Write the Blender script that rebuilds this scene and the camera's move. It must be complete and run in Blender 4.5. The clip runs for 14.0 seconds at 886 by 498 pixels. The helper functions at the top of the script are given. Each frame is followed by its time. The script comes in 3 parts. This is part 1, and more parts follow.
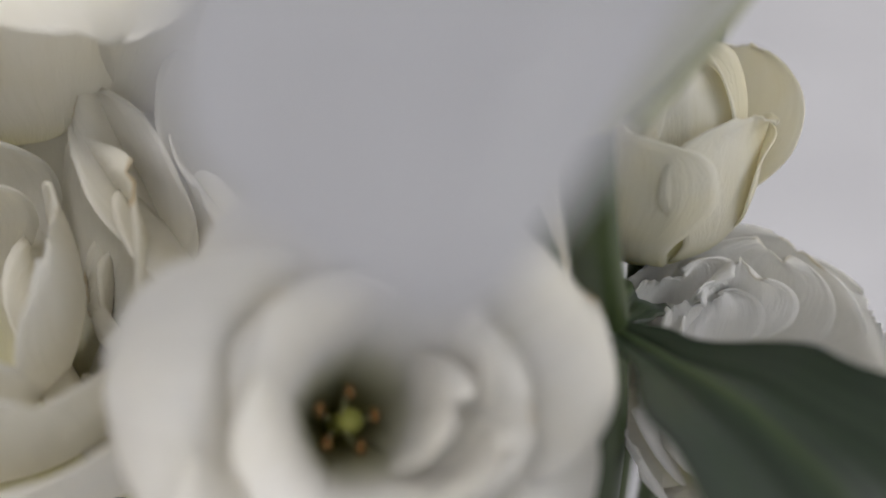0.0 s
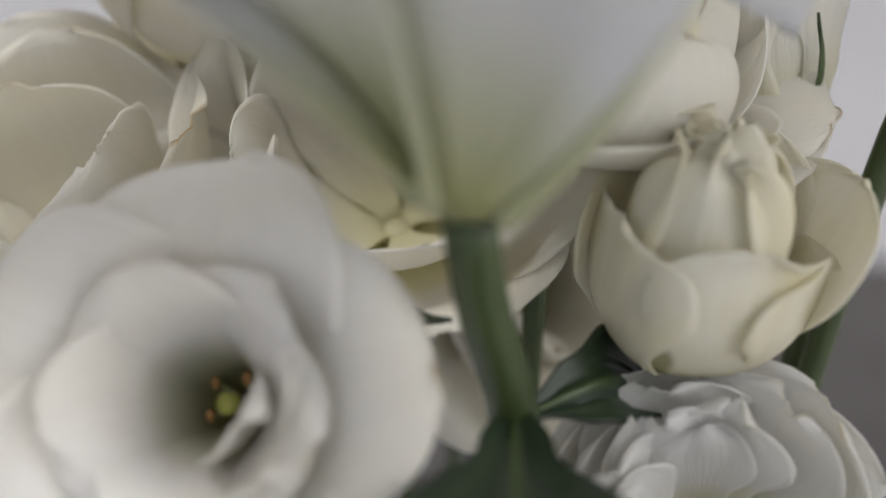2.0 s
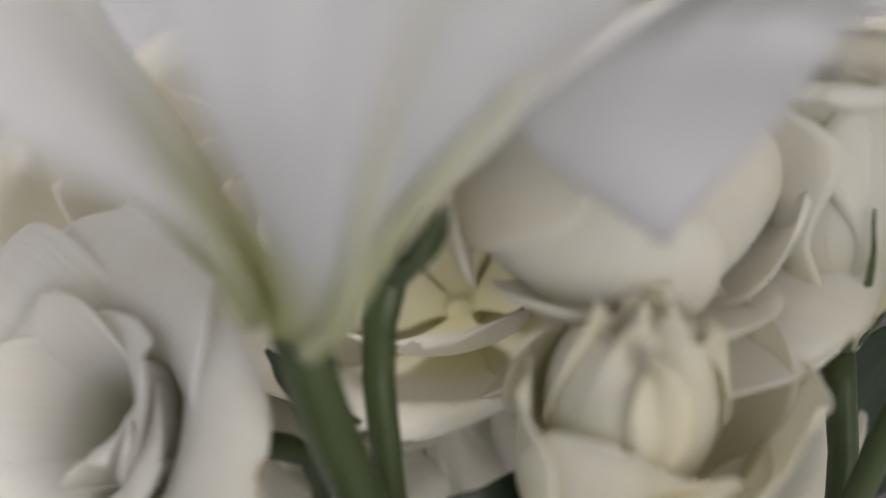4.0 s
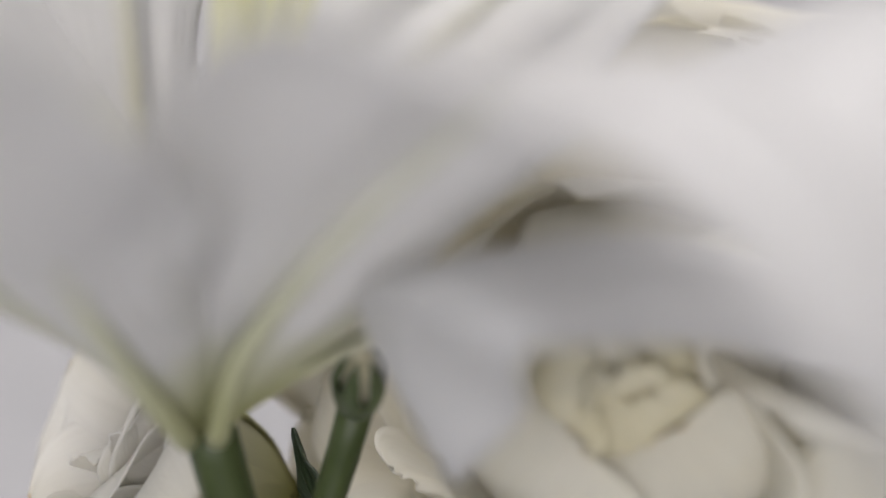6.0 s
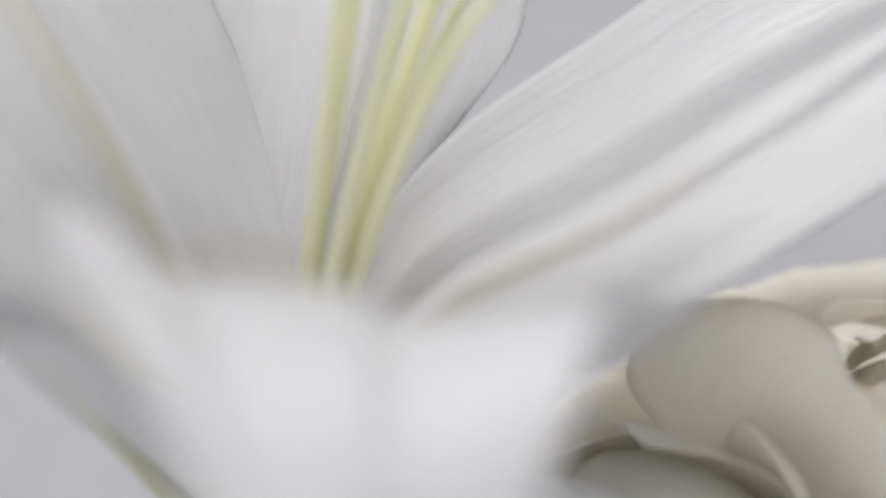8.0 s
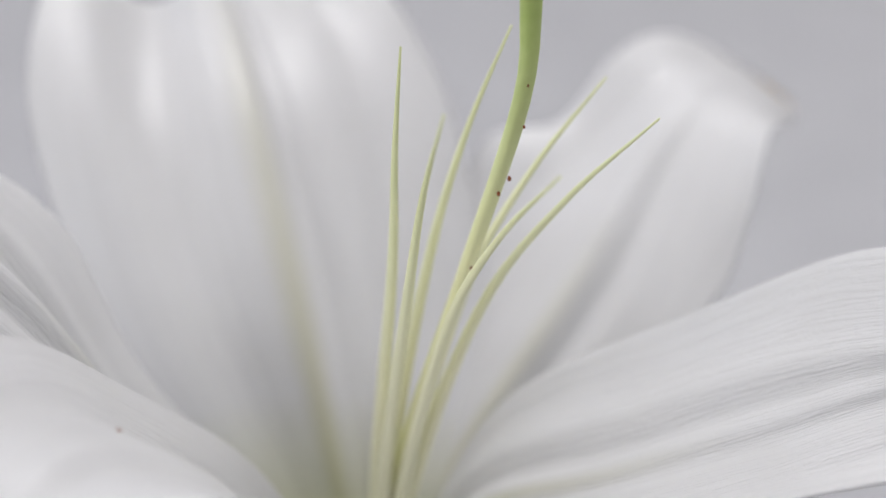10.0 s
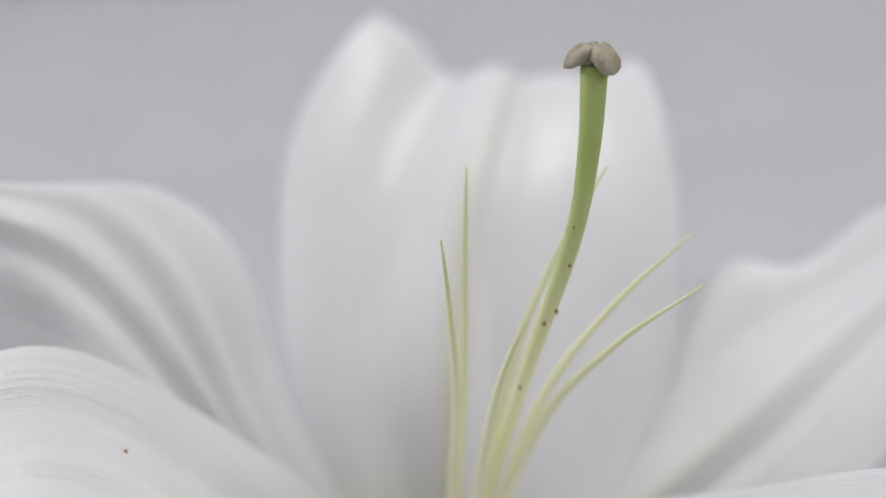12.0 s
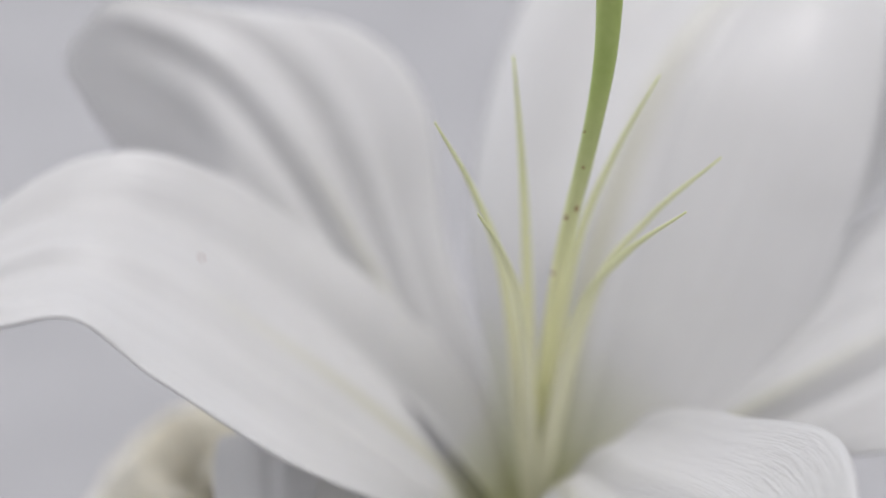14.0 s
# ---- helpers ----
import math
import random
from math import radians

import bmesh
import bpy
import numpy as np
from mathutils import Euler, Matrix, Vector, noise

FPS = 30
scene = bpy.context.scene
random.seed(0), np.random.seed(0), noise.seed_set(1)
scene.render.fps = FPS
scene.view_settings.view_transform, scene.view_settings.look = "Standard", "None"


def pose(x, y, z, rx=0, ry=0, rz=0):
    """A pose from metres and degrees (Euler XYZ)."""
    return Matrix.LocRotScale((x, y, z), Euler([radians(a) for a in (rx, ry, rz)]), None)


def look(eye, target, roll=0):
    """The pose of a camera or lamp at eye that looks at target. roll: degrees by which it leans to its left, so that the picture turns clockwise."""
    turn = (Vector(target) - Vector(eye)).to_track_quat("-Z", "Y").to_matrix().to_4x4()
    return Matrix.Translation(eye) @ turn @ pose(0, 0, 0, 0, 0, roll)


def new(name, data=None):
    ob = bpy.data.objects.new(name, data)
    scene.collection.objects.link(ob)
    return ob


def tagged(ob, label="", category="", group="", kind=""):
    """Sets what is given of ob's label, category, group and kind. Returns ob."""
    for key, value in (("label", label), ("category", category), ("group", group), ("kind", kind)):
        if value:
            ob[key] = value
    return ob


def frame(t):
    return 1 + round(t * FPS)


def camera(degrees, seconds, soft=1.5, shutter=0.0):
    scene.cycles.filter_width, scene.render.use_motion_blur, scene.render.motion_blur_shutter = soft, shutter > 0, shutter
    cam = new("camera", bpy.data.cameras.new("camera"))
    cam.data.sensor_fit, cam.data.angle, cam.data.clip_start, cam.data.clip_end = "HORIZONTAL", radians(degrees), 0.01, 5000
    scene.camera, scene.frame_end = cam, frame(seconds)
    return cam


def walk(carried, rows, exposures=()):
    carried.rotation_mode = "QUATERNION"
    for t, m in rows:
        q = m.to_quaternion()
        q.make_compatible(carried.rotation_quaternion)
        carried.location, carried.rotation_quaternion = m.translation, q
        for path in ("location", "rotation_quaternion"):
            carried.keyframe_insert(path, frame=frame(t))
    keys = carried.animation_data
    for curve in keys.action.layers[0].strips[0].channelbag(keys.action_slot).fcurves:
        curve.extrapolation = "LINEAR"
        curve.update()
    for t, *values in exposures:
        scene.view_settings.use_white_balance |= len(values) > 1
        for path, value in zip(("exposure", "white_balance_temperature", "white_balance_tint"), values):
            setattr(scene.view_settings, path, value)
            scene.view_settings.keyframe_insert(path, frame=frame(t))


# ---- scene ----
FOCUS, FSTOP = 0.253, 7.0
EAST_W, WEST_W, SOUTH_W, TOP_W = 15.0, 3.0, 21.0, 52.0
cam = camera(27.91, 14.0)
cam.data.dof.use_dof = True
cam.data.dof.focus_distance = FOCUS
cam.data.dof.aperture_fstop = FSTOP

# seconds, x, y, z in millimetres, heading, pitch, roll in degrees
PATH = (
    (0.0, -163.4, 99.0, 95.8, -25.89, -30.15, -1.62),
    (0.3, -171.2, 81.9, 98.1, -22.13, -30.78, -1.32),
    (0.5, -175.7, 69.8, 99.6, -18.97, -31.42, -1.09),
    (0.7, -179.5, 57.3, 101.1, -15.50, -32.13, -0.85),
    (1.0, -183.1, 38.3, 103.1, -10.14, -33.07, -0.42),
    (1.5, -183.9, 8.8, 107.0, -1.65, -32.96, 0.29),
    (2.0, -175.5, -15.2, 109.1, 5.86, -32.77, 0.65),
    (2.2, -172.1, -23.1, 109.9, 10.17, -32.39, 0.45),
    (2.5, -166.7, -35.9, 112.1, 15.46, -31.85, 0.16),
    (3.0, -156.4, -59.4, 117.5, 22.22, -31.67, -0.31),
    (3.5, -143.2, -84.2, 123.5, 28.24, -32.86, -0.71),
    (4.0, -126.0, -109.3, 128.6, 35.04, -34.99, -0.83),
    (4.3, -113.2, -123.8, 130.3, 40.12, -36.05, -0.53),
    (4.5, -103.5, -132.7, 131.4, 43.97, -36.58, 0.00),
    (4.7, -92.4, -141.1, 132.4, 47.08, -36.02, 0.63),
    (5.0, -74.8, -151.4, 133.2, 51.36, -35.06, 1.33),
    (5.5, -51.7, -163.7, 139.5, 61.07, -34.43, 0.83),
    (5.8, -36.9, -169.2, 143.0, 66.87, -34.60, 0.47),
    (6.0, -28.0, -171.3, 145.4, 70.95, -34.70, 0.09),
    (6.5, -7.7, -179.6, 147.4, 80.30, -33.74, -0.84),
    (7.0, 7.1, -184.2, 152.2, 84.52, -33.89, -1.01),
    (7.1, 10.8, -185.0, 152.8, 85.77, -33.49, -0.88),
    (7.5, 25.6, -186.4, 155.9, 90.72, -31.97, 0.06),
    (7.7, 31.9, -184.4, 152.9, 92.94, -30.41, 0.61),
    (8.0, 46.5, -187.4, 156.7, 97.46, -29.40, 0.76),
    (8.5, 75.8, -193.0, 165.8, 105.72, -28.01, 0.59),
    (9.0, 109.9, -195.1, 176.7, 114.45, -26.90, 0.13),
    (9.5, 144.8, -190.5, 187.3, 123.13, -25.96, -0.32),
    (9.8, 163.9, -184.2, 192.7, 128.10, -25.42, -0.47),
    (10.0, 175.1, -178.6, 195.5, 131.24, -25.06, -0.48),
    (10.3, 186.1, -167.9, 196.8, 135.72, -24.88, -0.21),
    (10.5, 193.2, -160.3, 198.8, 138.23, -24.40, -0.07),
    (10.7, 200.3, -152.4, 201.3, 140.50, -23.88, 0.06),
    (11.0, 211.4, -140.9, 204.9, 144.35, -23.29, 0.64),
    (11.4, 224.5, -125.1, 208.8, 149.90, -22.83, 0.99),
    (11.5, 227.4, -121.0, 209.6, 151.13, -22.94, 1.05),
    (11.8, 234.7, -107.6, 211.5, 155.04, -23.60, 0.97),
    (12.0, 239.4, -97.8, 213.0, 158.07, -24.40, 0.96),
    (12.2, 243.7, -88.2, 214.5, 161.45, -24.98, 0.97),
    (12.5, 249.8, -74.3, 217.0, 165.26, -25.26, 0.61),
    (12.8, 255.8, -58.6, 218.9, 168.04, -25.86, 0.28),
    (13.0, 259.3, -48.3, 219.5, 170.42, -26.15, 0.04),
    (13.2, 261.7, -38.1, 219.6, 173.28, -27.14, -0.37),
    (13.5, 263.4, -23.7, 220.6, 178.79, -28.60, -1.21),
    (13.6, 263.5, -18.6, 222.0, 180.76, -28.89, -1.33),
    (14.0, 263.1, 5.3, 231.8, 184.66, -31.17, -1.10),
)


def view(x, y, z, heading, pitch, roll):
    return pose(x * 0.001, y * 0.001, z * 0.001, 90 + pitch, 0, heading - 90) @ pose(0, 0, 0, 0, 0, roll)


walk(cam, [(t, view(*p)) for t, *p in PATH], [(0.0, -0.03, 6550, 10), (2.2, -0.08, 6550, 10), (5.0, -0.20, 6800, 11), (7.0, -0.18, 6550, 10), (10.0, -0.22, 6430, 10), (14.0, -0.22, 6430, 10)])

# ---------------------------------------------------------------- world, light
world = bpy.data.worlds.new("sky")
scene.world = world
world.use_nodes = True
wn = world.node_tree
sky = wn.nodes.new("ShaderNodeTexSky")
sky.sky_type = "NISHITA"
sky.sun_disc = False
sky.sun_elevation, sky.sun_rotation = radians(40), radians(120)
wn.links.new(sky.outputs[0], wn.nodes["Background"].inputs[0])
wn.nodes["Background"].inputs[1].default_value = 0.1


def area_light(name, eye, target, sx, sy, watts, colour):
    data = bpy.data.lights.new(name, "AREA")
    data.shape, data.size, data.size_y, data.energy, data.color = "RECTANGLE", sx, sy, watts, colour
    ob = new(name, data)
    ob.matrix_world = look(eye, target)
    return ob


# lamps added in made-up openings, placed to light the bouquet from several sides
area_light("added_light", (1.38, 1.00, 1.70), (0.0, 0.0, 0.0), 1.15, 1.15, EAST_W, (1.0, 0.968, 0.955))
area_light("added_light", (-1.49, 0.05, 0.85), (0.0, 0.05, 0.20), 1.50, 1.35, WEST_W, (1.0, 0.968, 0.955))
area_light("added_light", (-0.60, -1.58, 0.85), (0.0, 0.0, 0.10), 1.45, 1.40, SOUTH_W, (1.0, 0.968, 0.955))
area_light("added_light", (-0.50, 0.85, 2.58), (-0.30, 0.50, 0.0), 0.90, 0.90, TOP_W, (1.0, 0.975, 0.97))

# ---------------------------------------------------------------- materials


def nodes_of(mat):
    mat.use_nodes = True
    nt = mat.node_tree
    return nt, nt.nodes["Principled BSDF"], nt.nodes["Material Output"]


def node(nt, kind, **values):
    n = nt.nodes.new(kind)
    for key, value in values.items():
        n.inputs[key].default_value = value
    return n


def ramp(nt, source, stops):
    r = nt.nodes.new("ShaderNodeValToRGB")
    e = r.color_ramp.elements
    while len(e) < len(stops):
        e.new(0.5)
    for el, (p, c) in zip(e, stops):
        el.position = p
        el.color = (*c, 1) if len(c) == 3 else (c[0], c[0], c[0], 1)
    nt.links.new(source, r.inputs[0])
    return r


def mix(nt, fac, a, b, blend="MIX"):
    m = nt.nodes.new("ShaderNodeMix")
    m.data_type, m.blend_type = "RGBA", blend
    for sock, val in ((m.inputs[0], fac), (m.inputs[6], a), (m.inputs[7], b)):
        if isinstance(val, (int, float)):
            sock.default_value = val
        elif isinstance(val, tuple):
            sock.default_value = (*val, 1)
        else:
            nt.links.new(val, sock)
    return m.outputs[2]


def calc(nt, op, a, b=0.0):
    m = nt.nodes.new("ShaderNodeMath")
    m.operation = op
    for sock, val in ((m.inputs[0], a), (m.inputs[1], b)):
        if isinstance(val, (int, float)):
            sock.default_value = val
        else:
            nt.links.new(val, sock)
    return m.outputs[0]


def petal_material(name, base, warm, throat, throat_end, rib, rough, through_light, vein=34.0, relief=0.25, edge=None):
    """UV x runs across the petal (0.5 is the midrib), y from base to tip."""
    mat = bpy.data.materials.new(name)
    nt, bsdf, out = nodes_of(mat)
    uv = nt.nodes.new("ShaderNodeUVMap")
    sep = nt.nodes.new("ShaderNodeSeparateXYZ")
    nt.links.new(uv.outputs[0], sep.inputs[0])
    across, along = sep.outputs[0], sep.outputs[1]
    geo = nt.nodes.new("ShaderNodeTexCoord")
    blot = node(nt, "ShaderNodeTexNoise", Scale=55.0, Detail=3.0)
    nt.links.new(geo.outputs["Object"], blot.inputs["Vector"])
    col = mix(nt, ramp(nt, blot.outputs[0], [(0.35, (0.0,)), (0.72, (1.0,))]).outputs[0], base, warm)
    # veins run along the petal
    stretch = nt.nodes.new("ShaderNodeCombineXYZ")
    nt.links.new(calc(nt, "MULTIPLY", across, vein), stretch.inputs[0])
    nt.links.new(calc(nt, "MULTIPLY", along, 2.2), stretch.inputs[1])
    veins = node(nt, "ShaderNodeTexNoise", Scale=1.0, Detail=4.0, Roughness=0.6)
    nt.links.new(stretch.outputs[0], veins.inputs["Vector"])
    col = mix(nt, calc(nt, "MULTIPLY", ramp(nt, veins.outputs[0], [(0.45, (0.0,)), (0.75, (1.0,))]).outputs[0], 0.16), col, tuple(c * 0.8 for c in warm))
    # midrib, fading towards the tip
    off = calc(nt, "ABSOLUTE", calc(nt, "SUBTRACT", across, 0.5))
    ribmask = calc(nt, "MULTIPLY", ramp(nt, off, [(0.0, (1.0,)), (0.055, (0.0,))]).outputs[0],
                   ramp(nt, along, [(0.20, (1.0,)), (0.62, (0.0,))]).outputs[0])
    col = mix(nt, calc(nt, "MULTIPLY", ribmask, 0.60), col, rib)
    col = mix(nt, ramp(nt, along, [(0.02, (1.0,)), (throat_end, (0.0,))]).outputs[0], col, throat)
    if edge:
        rim = ramp(nt, along, [(0.965, (0.0,)), (0.995, (1.0,))]).outputs[0]
        spots = ramp(nt, blot.outputs[0], [(0.52, (0.0,)), (0.66, (1.0,))]).outputs[0]
        col = mix(nt, calc(nt, "MULTIPLY", calc(nt, "MULTIPLY", rim, spots), 0.8), col, edge)
    nt.links.new(col, bsdf.inputs["Base Color"])
    bsdf.inputs["Roughness"].default_value = rough
    bsdf.inputs["Specular IOR Level"].default_value = 0.45
    fine = node(nt, "ShaderNodeTexNoise", Scale=900.0, Detail=2.0)
    nt.links.new(geo.outputs["Object"], fine.inputs["Vector"])
    bump = node(nt, "ShaderNodeBump", Strength=relief, Distance=0.0005)
    thread = nt.nodes.new("ShaderNodeCombineXYZ")
    nt.links.new(calc(nt, "MULTIPLY", across, vein * 4.2), thread.inputs[0])
    nt.links.new(calc(nt, "MULTIPLY", along, 26.0), thread.inputs[1])
    threads = node(nt, "ShaderNodeTexNoise", Scale=1.0, Detail=2.0)
    nt.links.new(thread.outputs[0], threads.inputs["Vector"])
    rough_skin = calc(nt, "ADD", calc(nt, "MULTIPLY", fine.outputs[0], 0.25), calc(nt, "MULTIPLY", threads.outputs[0], 0.55))
    nt.links.new(calc(nt, "ADD", veins.outputs[0], rough_skin), bump.inputs["Height"])
    nt.links.new(bump.outputs[0], bsdf.inputs["Normal"])
    thin = nt.nodes.new("ShaderNodeBsdfTranslucent")
    nt.links.new(col, thin.inputs[0])
    nt.links.new(bump.outputs[0], thin.inputs[1])
    ms = nt.nodes.new("ShaderNodeMixShader")
    ms.inputs[0].default_value = through_light
    nt.links.new(bsdf.outputs[0], ms.inputs[1])
    nt.links.new(thin.outputs[0], ms.inputs[2])
    nt.links.new(ms.outputs[0], out.inputs[0])
    return mat


def plain_material(name, c1, c2, scale, rough, relief=0.2, dist=0.0004, spec=0.4, coords="Object", stretch=None, detail=4.0):
    mat = bpy.data.materials.new(name)
    nt, bsdf, _ = nodes_of(mat)
    tc = nt.nodes.new("ShaderNodeTexCoord")
    source = tc.outputs[coords]
    if stretch:
        mp = nt.nodes.new("ShaderNodeMapping")
        mp.inputs["Scale"].default_value = stretch
        nt.links.new(source, mp.inputs[0])
        source = mp.outputs[0]
    n1 = node(nt, "ShaderNodeTexNoise", Scale=scale, Detail=detail)
    n2 = node(nt, "ShaderNodeTexNoise", Scale=scale * 9, Detail=2.0)
    for n in (n1, n2):
        nt.links.new(source, n.inputs["Vector"])
    f = calc(nt, "ADD", calc(nt, "MULTIPLY", n1.outputs[0], 0.7), calc(nt, "MULTIPLY", n2.outputs[0], 0.3))
    nt.links.new(ramp(nt, f, [(0.32, c1), (0.68, c2)]).outputs[0], bsdf.inputs["Base Color"])
    bsdf.inputs["Roughness"].default_value = rough
    bsdf.inputs["Specular IOR Level"].default_value = spec
    bump = node(nt, "ShaderNodeBump", Strength=relief, Distance=dist)
    nt.links.new(f, bump.inputs["Height"])
    nt.links.new(bump.outputs[0], bsdf.inputs["Normal"])
    return mat


lily_white = petal_material("lily_petal", (0.81, 0.808, 0.812), (0.78, 0.777, 0.778), (0.58, 0.59, 0.28), 0.20, (0.64, 0.62, 0.40), 0.32, 0.32,
                            vein=30.0, relief=0.7, edge=(0.55, 0.38, 0.16))
liz_white = petal_material("lisianthus_petal", (0.93, 0.915, 0.86), (0.92, 0.89, 0.79), (0.85, 0.82, 0.56), 0.30, (0.90, 0.885, 0.80), 0.55, 0.50,
                           vein=26.0, relief=0.45, edge=(0.52, 0.36, 0.12))
liz_yellow = petal_material("lisianthus_bud_petal", (0.93, 0.91, 0.82), (0.92, 0.87, 0.66), (0.83, 0.80, 0.52), 0.30, (0.89, 0.86, 0.70), 0.50, 0.48,
                            vein=26.0, relief=0.45, edge=(0.55, 0.42, 0.14))
liz_throat = petal_material("lisianthus_open_petal", (0.92, 0.905, 0.87), (0.91, 0.885, 0.81), (0.42, 0.41, 0.13), 0.47, (0.89, 0.88, 0.80), 0.55, 0.45,
                            vein=26.0, relief=0.35, edge=(0.52, 0.36, 0.12))
# whiter petals; the paler colour also offsets the shade this flower sits in
liz_bright = petal_material("lisianthus_white_petal", (0.95, 0.945, 0.925), (0.94, 0.925, 0.87), (0.86, 0.83, 0.55), 0.35, (0.92, 0.915, 0.87), 0.5, 0.5,
                            vein=26.0, relief=0.6, edge=(0.75, 0.68, 0.50))
stem_green = plain_material("stem_green", (0.028, 0.046, 0.014), (0.062, 0.085, 0.028), 90, 0.42, 0.25, 0.0004, 0.45, stretch=(1, 1, 0.15))
sepal_green = plain_material("sepal_green", (0.045, 0.065, 0.03), (0.09, 0.12, 0.05), 120, 0.5)
pale_green = plain_material("filament_green", (0.66, 0.67, 0.38), (0.74, 0.74, 0.50), 80, 0.45, 0.15, stretch=(1, 1, 0.2))


def paling(mat, pale, scale=7.0, low_end=0.40, high_end=0.86):
    """A second colour towards the flower's base."""
    nt, bsdf, _ = nodes_of(mat)
    tc = nt.nodes.new("ShaderNodeTexCoord")
    sep = nt.nodes.new("ShaderNodeSeparateXYZ")
    nt.links.new(tc.outputs["Object"], sep.inputs[0])
    old = bsdf.inputs["Base Color"].links[0].from_socket
    low = ramp(nt, calc(nt, "MULTIPLY", sep.outputs[2], scale), [(low_end, (1.0,)), (high_end, (0.0,))]).outputs[0]
    nt.links.new(mix(nt, low, old, pale), bsdf.inputs["Base Color"])
    return mat


style_green = paling(plain_material("style_green", (0.34, 0.44, 0.12), (0.45, 0.54, 0.19), 60, 0.4, 0.2), (0.84, 0.84, 0.50), 7.0, 0.56, 0.82)
filament_green = paling(plain_material("filament_tip_green", (0.64, 0.70, 0.30), (0.72, 0.76, 0.40), 80, 0.45, 0.15), (0.84, 0.83, 0.60))
rib_green = paling(plain_material("rib_green", (0.66, 0.67, 0.56), (0.74, 0.745, 0.66), 90, 0.45, 0.2), (0.40, 0.41, 0.23), 14.0, 0.15, 0.75)
stigma_beige = plain_material("stigma_beige", (0.22, 0.195, 0.135), (0.42, 0.385, 0.285), 260, 0.6, 0.6, 0.0006)
rust_spot = plain_material("pollen_rust", (0.16, 0.04, 0.015), (0.30, 0.09, 0.03), 500, 0.8)
anther_orange = plain_material("anther_orange", (0.42, 0.20, 0.07), (0.56, 0.32, 0.12), 500, 0.8)
pistil_green = plain_material("lisianthus_pistil", (0.33, 0.36, 0.06), (0.48, 0.47, 0.12), 300, 0.5)


def leaf_material():
    mat = bpy.data.materials.new("leaf_green")
    nt, bsdf, out = nodes_of(mat)
    uv = nt.nodes.new("ShaderNodeUVMap")
    sep = nt.nodes.new("ShaderNodeSeparateXYZ")
    nt.links.new(uv.outputs[0], sep.inputs[0])
    st = nt.nodes.new("ShaderNodeCombineXYZ")
    nt.links.new(calc(nt, "MULTIPLY", sep.outputs[0], 22.0), st.inputs[0])
    nt.links.new(calc(nt, "MULTIPLY", sep.outputs[1], 1.2), st.inputs[1])
    n = node(nt, "ShaderNodeTexNoise", Scale=1.0, Detail=3.0)
    nt.links.new(st.outputs[0], n.inputs["Vector"])
    tc = nt.nodes.new("ShaderNodeTexCoord")
    n2 = node(nt, "ShaderNodeTexNoise", Scale=700.0, Detail=2.0)
    nt.links.new(tc.outputs["Object"], n2.inputs["Vector"])
    col = ramp(nt, n.outputs[0], [(0.3, (0.011, 0.021, 0.010)), (0.7, (0.030, 0.052, 0.024))]).outputs[0]
    off = calc(nt, "ABSOLUTE", calc(nt, "SUBTRACT", sep.outputs[0], 0.5))
    rib = calc(nt, "MULTIPLY", ramp(nt, off, [(0.0, (1.0,)), (0.05, (0.0,))]).outputs[0], ramp(nt, sep.outputs[1], [(0.1, (1.0,)), (0.6, (0.15,))]).outputs[0])
    col = mix(nt, rib, col, (0.08, 0.12, 0.035))
    nt.links.new(col, bsdf.inputs["Base Color"])
    bsdf.inputs["Roughness"].default_value = 0.36
    bump = node(nt, "ShaderNodeBump", Strength=0.35, Distance=0.0006)
    nt.links.new(calc(nt, "ADD", n.outputs[0], calc(nt, "MULTIPLY", n2.outputs[0], 0.15)), bump.inputs["Height"])
    nt.links.new(bump.outputs[0], bsdf.inputs["Normal"])
    return mat


leaf_green = leaf_material()
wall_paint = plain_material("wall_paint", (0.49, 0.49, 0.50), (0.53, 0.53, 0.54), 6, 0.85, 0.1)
# wall grey lightened for the west wall; the brighter light is in the colour
lit_paint = plain_material("lit_wall_paint", (0.64, 0.64, 0.65), (0.68, 0.68, 0.69), 6, 0.85, 0.1)
white_paint = plain_material("white_paint", (0.78, 0.78, 0.77), (0.82, 0.82, 0.81), 6, 0.8, 0.1)
cloth_grey = plain_material("table_cloth", (0.38, 0.38, 0.395), (0.43, 0.43, 0.445), 14, 0.9, 0.2)
dark_cloth = plain_material("dark_cloth", (0.055, 0.05, 0.05), (0.085, 0.08, 0.08), 40, 0.9, 0.3)
floor_wood = plain_material("floor_boards", (0.22, 0.16, 0.10), (0.32, 0.24, 0.16), 5, 0.5, 0.2, stretch=(1, 6, 1))

# ---------------------------------------------------------------- mesh helpers
MM = 0.001


def part(name, bm, material, parent, label="", smooth=True):
    me = bpy.data.meshes.new(name)
    bm.normal_update()
    bm.to_mesh(me)
    bm.free()
    if smooth:
        for p in me.polygons:
            p.use_smooth = True
    me.materials.append(material)
    ob = new(name, me)
    if parent is not None:
        ob.parent = parent
    if label:
        tagged(ob, label)
    return ob


